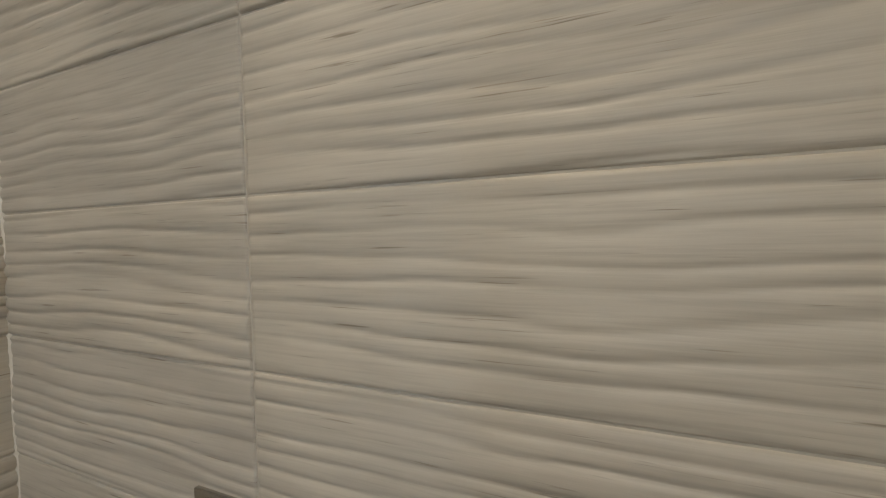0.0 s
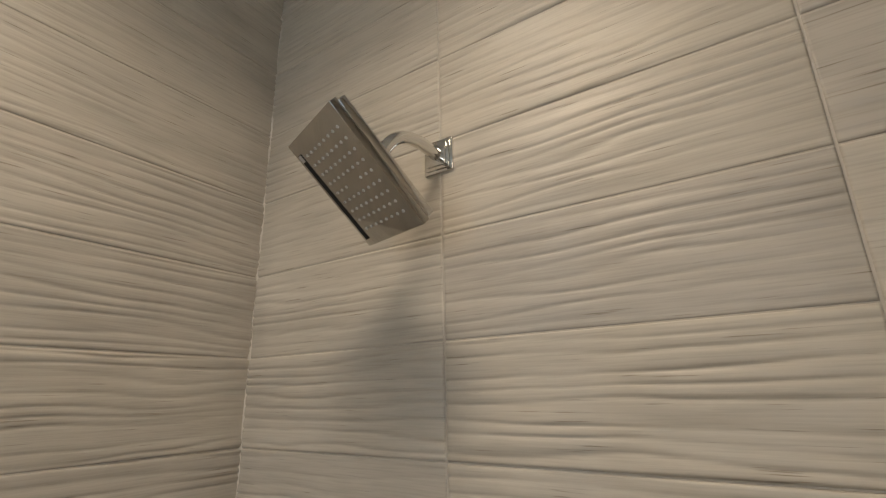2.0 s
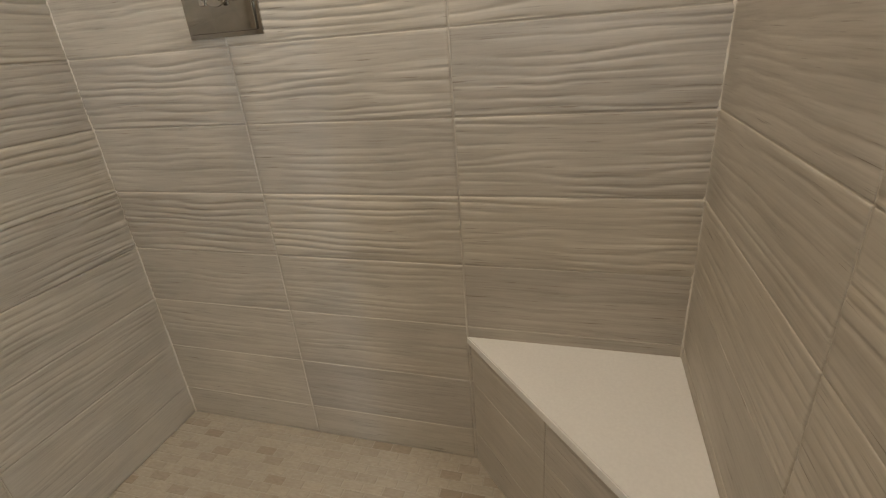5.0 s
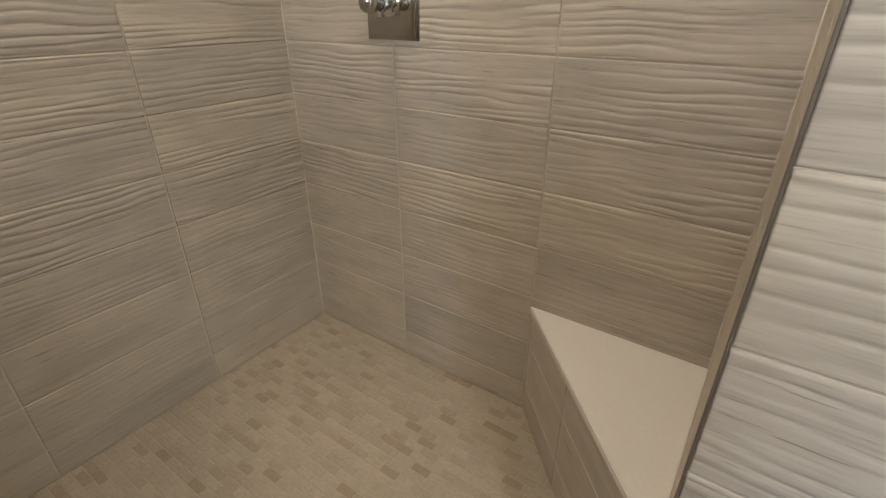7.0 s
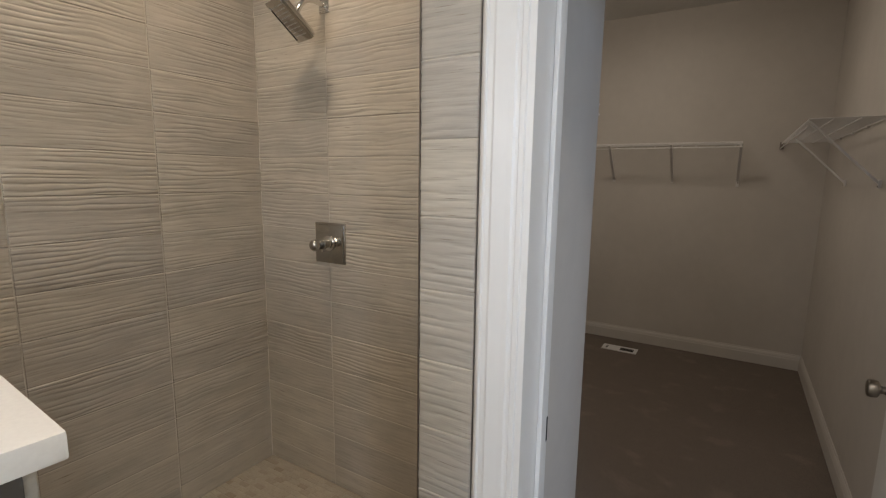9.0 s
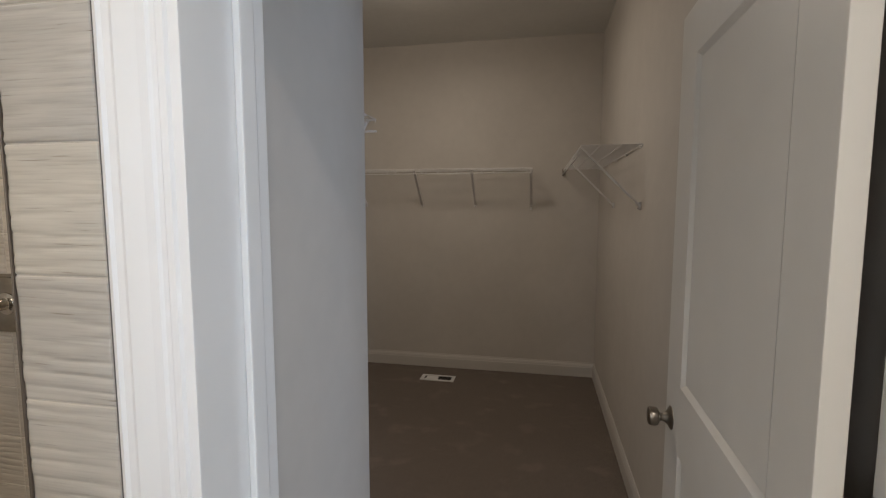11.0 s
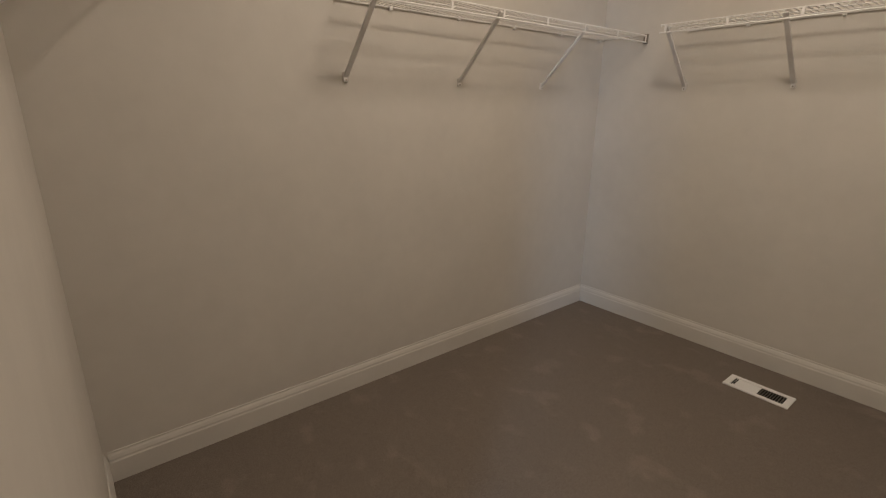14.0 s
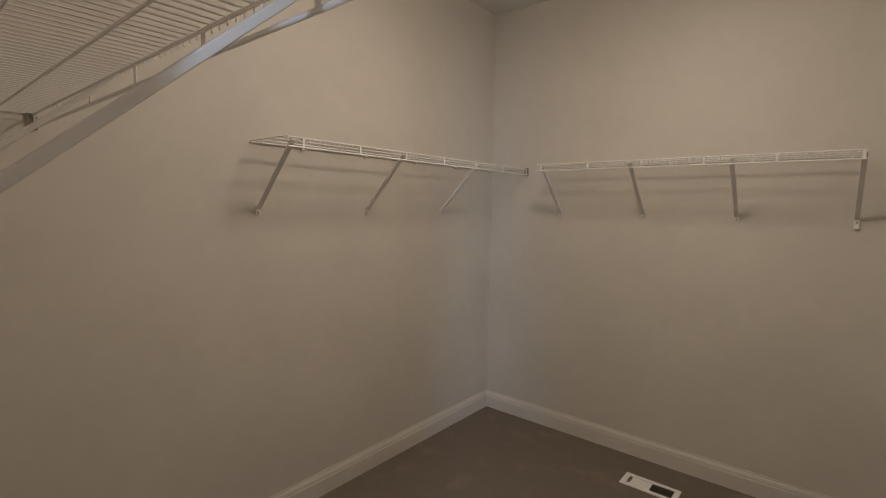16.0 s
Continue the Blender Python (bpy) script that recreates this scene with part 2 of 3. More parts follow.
structure("wall_bath_east", boxes((5.00, 5.12, -3.60, -0.6985, 0, CEIL)), CREAM, "cream painted bathroom wall")
# added wall, out of view, keeps the window beam off the valve wall
structure("wall_bath_partition", boxes((1.62, 3.12, -2.42, -2.30, 0, CEIL)), CREAM, "unseen cream wall added to block window light from the shower")
# added stub, out of view, cuts blue daylight on the hinge casing, bounces warm
structure("wall_bath_stub", boxes((2.95, 3.07, -1.60, -0.6985, 0, CEIL)), CREAM, "unseen cream wall stub added to shade the hinge casing")
structure("wall_bath_west", boxes((-0.14, -0.02, -3.60, -1.6205, 0, CEIL)), CREAM, "cream painted bathroom wall")
structure("wall_bath_south", boxes((-0.14, 0.25, -3.72, -3.6005, 0, CEIL), (1.45, 3.90, -3.72, -3.6005, 0, CEIL), (0.25, 1.45, -3.72, -3.6005, 0, 1.37), (0.25, 1.45, -3.72, -3.6005, 2.33, CEIL), (4.70, 5.12, -3.72, -3.6005, 0, CEIL), (3.90, 4.70, -3.72, -3.6005, 0, 1.0), (3.90, 4.70, -3.72, -3.6005, 2.3, CEIL)), CREAM, "cream painted bathroom wall with a window")
structure("ceiling_bath", boxes((-0.2, 5.17, -3.75, 0.05, CEIL, CEIL + 0.1)), CEILING, "white painted bathroom and shower ceiling")
structure("ceiling_closet", boxes((-0.2, 2.8, 0.0505, 3.25, CEIL, CEIL + 0.1), (2.563, 2.8, -0.6, 0.05, CEIL + 0.101, CEIL + 0.15)), CEILING, "white painted closet ceiling")
structure("floor_bath", boxes((1.50, 5.07, -3.65, -0.62, -0.06, 0.0), (-0.1, 1.4995, -3.65, -1.45, -0.06, 0.0)), BATHTILE, "beige bathroom floor")
shower_floor = structure("floor_shower", boxes((-0.02, 1.4995, -1.4495, 0.02, -0.06, -0.0015)), BEDDING, "shower floor of small beige brick mosaic")
structure("floor_carpet", boxes((-0.06, 2.64, 0.087, 3.10, -0.06, 0.004), (1.60, 2.64, -0.6195, 0.0865, -0.06, 0.004)), CARPET, "brown-grey cut pile carpet with brushed marks")



def bath_window(name, x0, x1, z0, z1):
    """A white framed window in the south wall with a bright sky pane."""
    ob = structure(name, boxes((x0, x0 + 0.04, -3.70, -3.62, z0, z1), (x1 - 0.04, x1, -3.70, -3.62, z0, z1), (x0 + 0.0405, x1 - 0.0405, -3.70, -3.62, z0, z0 + 0.05), (x0 + 0.0405, x1 - 0.0405, -3.70, -3.62, z1 - 0.05, z1)), TRIM, "white framed bathroom window out of view")
    part("pane", boxes((x0 + 0.041, x1 - 0.041, -3.675, -3.67, z0 + 0.051, z1 - 0.051)), PANE, ob)


bath_window("window_1", 3.90, 4.70, 1.0, 2.3)
# invented, unseen window that houses the shower's frontal fill
bath_window("window_2", 0.25, 1.45, 1.37, 2.33)

# door frame
CASING = ((0, 0), (0, -0.0065), (0.003, -0.0095), (0.008, -0.0155), (0.014, -0.0175), (0.018, -0.014), (0.028, -0.0135), (0.034, -0.016), (0.062, -0.0125), (0.074, -0.012), (0.078, -0.009), (0.084, -0.0085), (0.087, -0.0105), (0.096, -0.010), (0.099, -0.006), (0.099, 0))
bm = bmesh.new()
prism(bm, [(1.602 + x, -0.6985 + y) for x, y in CASING], 2.17)
structure("trim_casing_latch", bm, TRIM, "white moulded door casing")
bm = bmesh.new()
prism(bm, [(2.650 - x, -0.6985 + y) for x, y in CASING], 2.17)
structure("trim_casing_hinge", bm, TRIM, "white moulded door casing")
structure("trim_casing_head", boxes((1.602, 2.650, -0.715, -0.6985, 2.1705, 2.26), bevel=0.003), TRIM, "white door head casing")
jamb = structure("door_frame", boxes((1.6925, 1.715, -0.7045, -0.530, 0, 2.0895), (2.540, 2.5625, -0.7045, -0.530, 0, 2.0895), (1.7155, 2.5395, -0.7045, -0.530, 2.06, 2.0895), bevel=0.0015), TRIM, "white painted door jamb with stops")
part("door_stop", boxes((1.7155, 1.727, -0.607, -0.572, 0, 2.059), bevel=0.003), TRIM, jamb)
part("door_stop", boxes((2.528, 2.5395, -0.607, -0.572, 0, 2.059), bevel=0.003), TRIM, jamb)
part("strike_plate", boxes((1.7148, 1.7162, -0.563, -0.531, 0.895, 0.963), bevel=0.0005), TRIM, jamb)
part("strike_hole", boxes((1.7155, 1.7168, -0.559, -0.5335, 0.898, 0.960)), VOID, jamb, "dark latch hole")

# dark edge trims of the tiled wall end
structure("trim_edge_shower", boxes((W - 0.0065, W - 0.0034, -0.7075, -0.690, 0, CEIL), bevel=0.0008), BRONZE, "slim brown metal tile edge trim")
structure("trim_edge_casing", boxes((1.5990, 1.6012, -0.7060, -0.6987, 0, CEIL), bevel=0.0006), EDGE, "dark metal tile edge trim beside the door casing")
# pale caulk in the inner corners
bm = bmesh.new()
prism(bm, ((0, 0), (0.011, 0), (0, -0.011)), CEIL)
structure("trim_caulk_back", bm, CAULK, "pale caulk line in the shower corner")
bm = bmesh.new()
prism(bm, ((W, 0), (W - 0.011, 0), (W, -0.011)), CEIL)
structure("trim_caulk_side", bm, CAULK, "pale caulk line in the shower corner")

# closet baseboards
BASE = ((0, 0), (0.014, 0), (0.014, 0.085), (0.0115, 0.092), (0.0115, 0.100), (0.008, 0.112), (0.004, 0.120), (0.004, 0.128), (0, 0.128))


def base_run(p, q, out):
    """A baseboard from p to q on the floor whose face looks along out."""
    p, q, out = Vector((*p, 0)), Vector((*q, 0)), Vector((*out, 0))
    d = q - p
    m = Matrix.Identity(4)
    m.col[0], m.col[1], m.col[2], m.col[3] = (*out, 0), (0, 0, 1, 0), (*d.normalized(), 0), (p.x, p.y, 0.004, 1)
    bm = bmesh.new()
    prism(bm, BASE, d.length)
    bmesh.ops.transform(bm, matrix=m, verts=bm.verts)
    bmesh.ops.recalc_face_normals(bm, faces=bm.faces)
    return structure("baseboard", bm, SKIRT, "off-white moulded baseboard along the closet wall")


base_run((-0.047, 0.114), (-0.047, 3.070), (1, 0))
base_run((-0.047, 3.085), (2.623, 3.085), (0, -1))
base_run((2.623, -0.52), (2.623, 3.070), (-1, 0))
base_run((-0.047, 0.100), (1.634, 0.100), (0, 1))
base_run((1.634, -0.52), (1.634, 0.114), (1, 0))


# ---- shower things ----
def shower_head():
    """A tilted rectangular rain head on a curved arm with a square wall flange."""
    ob = thing("shower_fixture", "chrome rectangular shower head on a curved wall arm", "shower head", at=pose(0.472, -0.003, 2.25))
    w, l = Vector((0.925, -0.37, -0.08)).normalized(), Vector((-0.1, -0.75, 0.65))
    n = w.cross(l).normalized()
    l = n.cross(w).normalized()
    m = Matrix.Identity(4)
    m.col[0], m.col[1], m.col[2], m.col[3] = (*w, 0), (*l, 0), (*n, 0), (0.441 - 0.472, -0.174, 2.146 - 2.25, 1)
    # x: across, y: from the wall end to the free end, z: out of the spray face
    hw, hl = 0.079, 0.094
    face = part("spray_plate", box(bmesh.new(), -hw, hw, -hl, hl, -0.012, 0.0, 0.0018), SATIN, ob, "brushed chrome spray plate", True)
    face.matrix_local = m
    slot = part("side_slot", box(bmesh.new(), -hw + 0.007, -hw + 0.017, -hl + 0.012, hl - 0.02, -0.002, 0.0006, 0.0004), VOID, face, "dark slot along the plate edge")
    bm = box(bmesh.new(), -hw + 0.008, -hw + 0.016, hl - 0.032, hl - 0.021, 0.0003, 0.0012, 0.0004)
    part("slot_end", bm, RUBBER, face)
    for r in range(9):
        for c in range(8):
            if r == 4 and c in (3, 4):
                continue
            bm = bmesh.new()
            x, y = -0.048 + c * 0.0155, -0.066 + r * 0.0165
            lathe(bm, ((0.0023, 0.0), (0.0023, 0.001), (0.0013, 0.0022)), 8, pose(x, y, 0))
            part("nozzle", bm, RUBBER, face)
    back = part("back_shell", box(box(bmesh.new(), -0.079, 0.079, -0.091, 0.091, -0.025, -0.0115, 0.003), -0.068, 0.068, -0.080, 0.080, -0.034, -0.0245, 0.004), CHROME, ob, "", True)
    back.matrix_local = m
    ball = part("swivel", lathe(bmesh.new(), ((0.017, -0.025), (0.019, -0.032), (0.015, -0.040), (0.017, -0.046), (0.013, -0.056), (0.009, -0.060)), 20), CHROME, ob, "", True)
    ball.matrix_local = m
    end = m @ Vector((0, 0, -0.055))
    pts = []
    a, b, c, d = Vector((0, -0.012, 0)), Vector((-0.001, -0.06, 0.006)), Vector((-0.006, -0.118, 0.012)), end
    for k in range(17):
        t = k / 16
        pts.append((1 - t) ** 3 * a + 3 * t * (1 - t) ** 2 * b + 3 * t * t * (1 - t) * c + t ** 3 * d)
    part("arm", tube(bmesh.new(), pts, 0.0105, 16), CHROME, ob, "curved chrome arm", True)
    part("flange", box(box(box(bmesh.new(), -0.028, 0.028, -0.006, 0.0, -0.030, 0.030, 0.0015), -0.023, 0.023, -0.010, -0.0055, -0.025, 0.025, 0.0015), -0.018, 0.018, -0.014, -0.0095, -0.020, 0.020, 0.0015), CHROME, ob, "square stepped flange", True)


def shower_valve():
    ob = thing("shower_valve", "chrome shower valve with a square plate and lever handle", "shower valve", at=pose(0.481, -0.003, 1.2205))
    part("plate", box(box(bmesh.new(), -0.093, 0.093, -0.007, 0.0, -0.0935, 0.0935, 0.0015), -0.084, 0.084, -0.015, -0.0065, -0.0845, 0.0845, 0.004), SATIN, ob, "square chrome escutcheon plate", True)
    turn = pose(0, 0, 0, 90)
    part("hub", lathe(bmesh.new(), ((0.036, 0.0145), (0.035, 0.018), (0.028, 0.0205), (0.0195, 0.022), (0.0185, 0.024), (0.0185, 0.047)), 28, turn), CHROME, ob, "", True)
    part("collar", lathe(bmesh.new(), ((0.0195, 0.046), (0.0245, 0.0475), (0.0245, 0.0585), (0.0215, 0.060)), 8, turn @ pose(0, 0, 0, 0, 0, 22.5)), CHROME, ob, "faceted chrome collar")
    part("handle", lathe(bmesh.new(), ((0.0218, 0.059), (0.0224, 0.061), (0.0218, 0.074), (0.0224, 0.081), (0.0243, 0.086), (0.0262, 0.093), (0.0266, 0.100), (0.0252, 0.108), (0.0215, 0.1145), (0.0145, 0.1195), (0.003, 0.1215)), 28, turn), SATIN, ob, "rounded chrome handle", True)
    part("lever", box(bmesh.new(), -0.006, 0.006, -0.060, -0.048, -0.036, -0.018, 0.003), CHROME, ob, "", True)


def drain():
    ob = thing("floor_drain", "round chrome shower drain with slotted starburst grate", "drain", at=pose(0.738, -0.689, 0.0005))
    part("rim", lathe(bmesh.new(), ((0.053, 0.0), (0.053, 0.002), (0.050, 0.003), (0.0, 0.003)), 32), GRATE, ob, "", True)
    for k in range(6):
        turn = k * math.pi / 3 + 0.3
        for r, half in ((0.013, 0.0046), (0.0235, 0.0100), (0.034, 0.0150), (0.0435, 0.0165)):
            for side in (-0.52, 0.52):
                bm = box(bmesh.new(), -0.0035, 0.0035, -0.40 * half, 0.40 * half, 0.0028, 0.0034)
                part("slot", bm, VOID, ob).matrix_local = pose(0, 0, 0, 0, 0, math.degrees(turn)) @ pose(r, side * half, 0, 0, 0, -18 * side)


def recessed_light(x, y):
    ob = thing("recessed_light", "round white recessed ceiling light out of view, switched on", "ceiling light", at=pose(x, y, CEIL))
    part("trim_ring", lathe(bmesh.new(), ((0.095, 0.0), (0.095, -0.004), (0.085, -0.008), (0.072, -0.006), (0.070, 0.0)), 32), TRIM, ob, "", True)
    part("lens", lathe(bmesh.new(), ((0.069, -0.001), (0.069, -0.004), (0.02, -0.005)), 32), CANLIGHT, ob, "glowing lens")


def closet_light():
    ob = thing("ceiling_light", "flush glass dome ceiling light, switched on", "ceiling light", at=pose(*CLOSET_LAMP, CEIL))
    part("pan", lathe(bmesh.new(), ((0.15, 0.0), (0.15, -0.012), (0.14, -0.02), (0.05, -0.02)), 36), NICKEL, ob, "", True)
    shade = part("shade", lathe(bmesh.new(), ((0.16, -0.018), (0.168, -0.03), (0.165, -0.05), (0.145, -0.075), (0.11, -0.098), (0.06, -0.112), (0.015, -0.117)), 40), GLASSY, ob, "glowing frosted glass dome", True)
    shade.visible_shadow = False
    part("finial", lathe(bmesh.new(), ((0.006, -0.116), (0.012, -0.120), (0.012, -0.126), (0.004, -0.135)), 16), NICKEL, ob, "", True)


shower_head()
shower_valve()
drain()
recessed_light(*SHOWER_LAMP)
recessed_light(*BATH_LAMP)
# unseen fixture invented to go with the fill over the doorway
recessed_light(*DOOR_FILL)
closet_light()

# corner bench
BX0, BY1 = 0.968, -0.542
bench = thing("corner_bench", "triangular tiled corner bench with a white quartz seat", "bench", at=pose(W, 0, 0))
bm = bmesh.new()
prism(bm, ((BX0 - W + 0.014, -0.0025), (-0.0025, -0.0025), (-0.0025, BY1 + 0.014)), 0.388)
part("base", bm, GROUT, bench)
bm = bmesh.new()
prism(bm, ((BX0 - W, -0.003), (-0.003, -0.003), (-0.003, BY1)), 0.022, pose(0, 0, 0.3885))
bmesh.ops.bevel(bm, geom=list(bm.edges), offset=0.0025, segments=2, affect="EDGES")
part("seat", bm, QUARTZ, bench, "white quartz seat slab", True)

# half-height wall beside the entry, slightly out of square
PONY = pose(0, -1.325, 0, 0, 0, -3.6)
pony = thing("half_wall", "half-height tiled shower wall with a white quartz cap", "half wall", at=PONY)
part("core", boxes((0.002, 1.425, -0.18, -G, 0, 1.258)), GROUT, pony)
part("painted_face", boxes((0.02, 1.43, -0.186, -0.1805, 0, 1.25), (1.4255, 1.440, -0.186, -0.033, 0, 1.232)), TRIM, pony, "white painted panel")
part("edge_trim", boxes((1.4255, 1.431, -0.0325, -0.010, 0, 1.258), bevel=0.001), EDGE, pony, "dark grey edge trim")
part("cap", boxes((0.004, 1.541, -0.21, 0.004, 1.2585, 1.288), bevel=0.004), QUARTZ, pony, "white quartz cap", True)


# ---- closet things ----
def wire_shelf(name, label, m, length, braces, clip_at=None, capped=(), depth=0.300, foot=1.530):
    """A ventilated wire shelf on the wall y = 0, reaching out by its depth, top at z = 1.83."""
    ob = thing(name, label, "wire shelf", "wire shelves of the closet", at=m)
    top = 1.830
    n = int(length / 0.0254)
    strand = part("deck_wire", tube(bmesh.new(), ((0, 0.006, top), (0, depth + 0.001, top), (0, depth + 0.002, top - 0.012)), 0.0019, 6), WIRE, ob, "", True)
    strand.location.x = 0.004
    for k in range(1, n + 1):
        wire = new("deck_wire", strand.data)
        wire.parent = ob
        wire.location.x = 0.004 + k * (length - 0.008) / n
    for y, z, r in ((0.008, top - 0.004, 0.003), (0.105, top - 0.004, 0.003), (depth - 0.095, top - 0.004, 0.003), (depth, top - 0.003, 0.0032)):
        part("long_wire", tube(bmesh.new(), ((0, y, z), (length, y, z)), r, 8), WIRE, ob, "", True)
    part("hang_rod", tube(bmesh.new(), ((0, depth + 0.004, top - 0.042), (length, depth + 0.004, top - 0.042)), 0.0042, 10), WIRE, ob, "", True)
    for k in range(int(length / 0.305) + 1):
        x = min(length - 0.006, 0.012 + k * 0.305)
        part("rod_hanger", box(bmesh.new(), x - 0.006, x + 0.006, depth + 0.0005, depth + 0.0035, top - 0.045, top, 0.0008), WIRE, ob)
    for x in braces:
        a, b = Vector((x, 0.012, foot)), Vector((x, depth - 0.004, top - 0.012))
        d = (b - a).normalized()
        side = Vector((1, 0, 0))
        up = d.cross(side)
        bm = bmesh.new()
        rows = []
        for p in (a, a + 0.5 * (b - a), b):
            rows.append([bm.verts.new(p + side * sx * 0.0105 + up * sy * 0.0052) for sx, sy in ((-1, -1), (1, -1), (1, 1), (-1, 1))])
        for r, q in zip(rows, rows[1:]):
            for k in range(4):
                bm.faces.new((r[k], r[(k + 1) % 4], q[(k + 1) % 4], q[k]))
        bm.faces.new(rows[0][::-1])
        bm.faces.new(rows[-1])
        bmesh.ops.bevel(bm, geom=list(bm.edges), offset=0.001, segments=1, affect="EDGES")
        part("support_brace", bm, WIRE, ob, "slanted white steel brace", True)
        part("brace_foot", box(bmesh.new(), x - 0.0105, x + 0.0105, 0.0, 0.012, foot - 0.025, foot + 0.015, 0.002), WIRE, ob)
        part("screw", lathe(bmesh.new(), ((0.004, 0), (0.004, 0.002), (0.002, 0.003)), 10, pose(x, 0.012, foot - 0.017, -90)), NICKEL, ob)
    for x in capped:
        part("foot_cap", box(bmesh.new(), x - 0.011, x + 0.011, 0.0, 0.016, 1.480, 1.5045, 0.003), TRIM, ob, "white plastic foot cap")
    for k in range(int(length / 0.4) + 1):
        x = min(length - 0.03, 0.05 + k * 0.4)
        part("wall_clip", box(bmesh.new(), x - 0.008, x + 0.008, 0.0, 0.014, top - 0.016, top + 0.004, 0.002), WIRE, ob)
    if clip_at is not None:
        part("end_bracket", box(bmesh.new(), clip_at - 0.004, clip_at + 0.004, depth - 0.016, depth + 0.012, top - 0.050, top + 0.006, 0.002), NICKEL, ob, "grey end bracket")
    return ob


wire_shelf("wire_shelf", "white wire shelf with four braces on the far closet wall", pose(2.062, 3.085, 0, 0, 0, 180), 1.565, (0.010, 0.503, 0.995, 1.535), capped=(0.010,))
wire_shelf("wire_shelf", "white wire shelf with three braces running into the closet corner", pose(-0.047, 3.083, 0, 0, 0, -90), 1.918, (0.597, 1.240, 1.888), 0.004)
wire_shelf("wire_shelf", "white wire shelf with braces on the wall beside the door", pose(2.623, 1.335, 0, 0, 0, 90), 1.748, (0.03, 0.89), 1.744)
wire_shelf("wire_shelf", "white wire shelf with braces above the closet entry corner", pose(-0.045, 0.100, 0), 1.60, (0.85, 1.56), 0.004, depth=0.325, foot=1.550)


def floor_register():
    ob = thing("floor_register", "white metal floor vent with half-open louvres in the carpet", "floor vent", at=pose(1.276, 2.783, 0.004))
    hx, hy = 0.149, 0.066
    part("frame", boxes((-hx, hx, -hy, -hy + 0.024, 0, 0.007), (-hx, hx, hy - 0.024, hy, 0, 0.007), (-hx, -hx + 0.03, -hy + 0.0242, hy - 0.0242, 0, 0.007), (hx - 0.03, hx, -hy + 0.0242, hy - 0.0242, 0, 0.007), bevel=0.002), TRIM, ob)
    part("well", boxes((-hx + 0.02, hx - 0.02, -hy + 0.02, hy - 0.02, 0.0004, 0.0012)), VOID, ob, "dark duct opening")
    part("damper", boxes((-0.112, 0.004, -0.041, 0.041, 0.0014, 0.004), bevel=0.001), TRIM, ob, "closed damper plate")
    part("thumb_lever", boxes((-0.108, -0.102, -0.030, 0.030, 0.0042, 0.0075), bevel=0.001), BLACK, ob)
    for k in range(9):
        x = 0.014 + k * 0.0118
        part("louvre", box(bmesh.new(), -0.0016, 0.0016, -0.041, 0.041, -0.0025, 0.0025, m=pose(x, 0, 0.0045, 0, 35, 0)), NICKEL, ob)


floor_register()


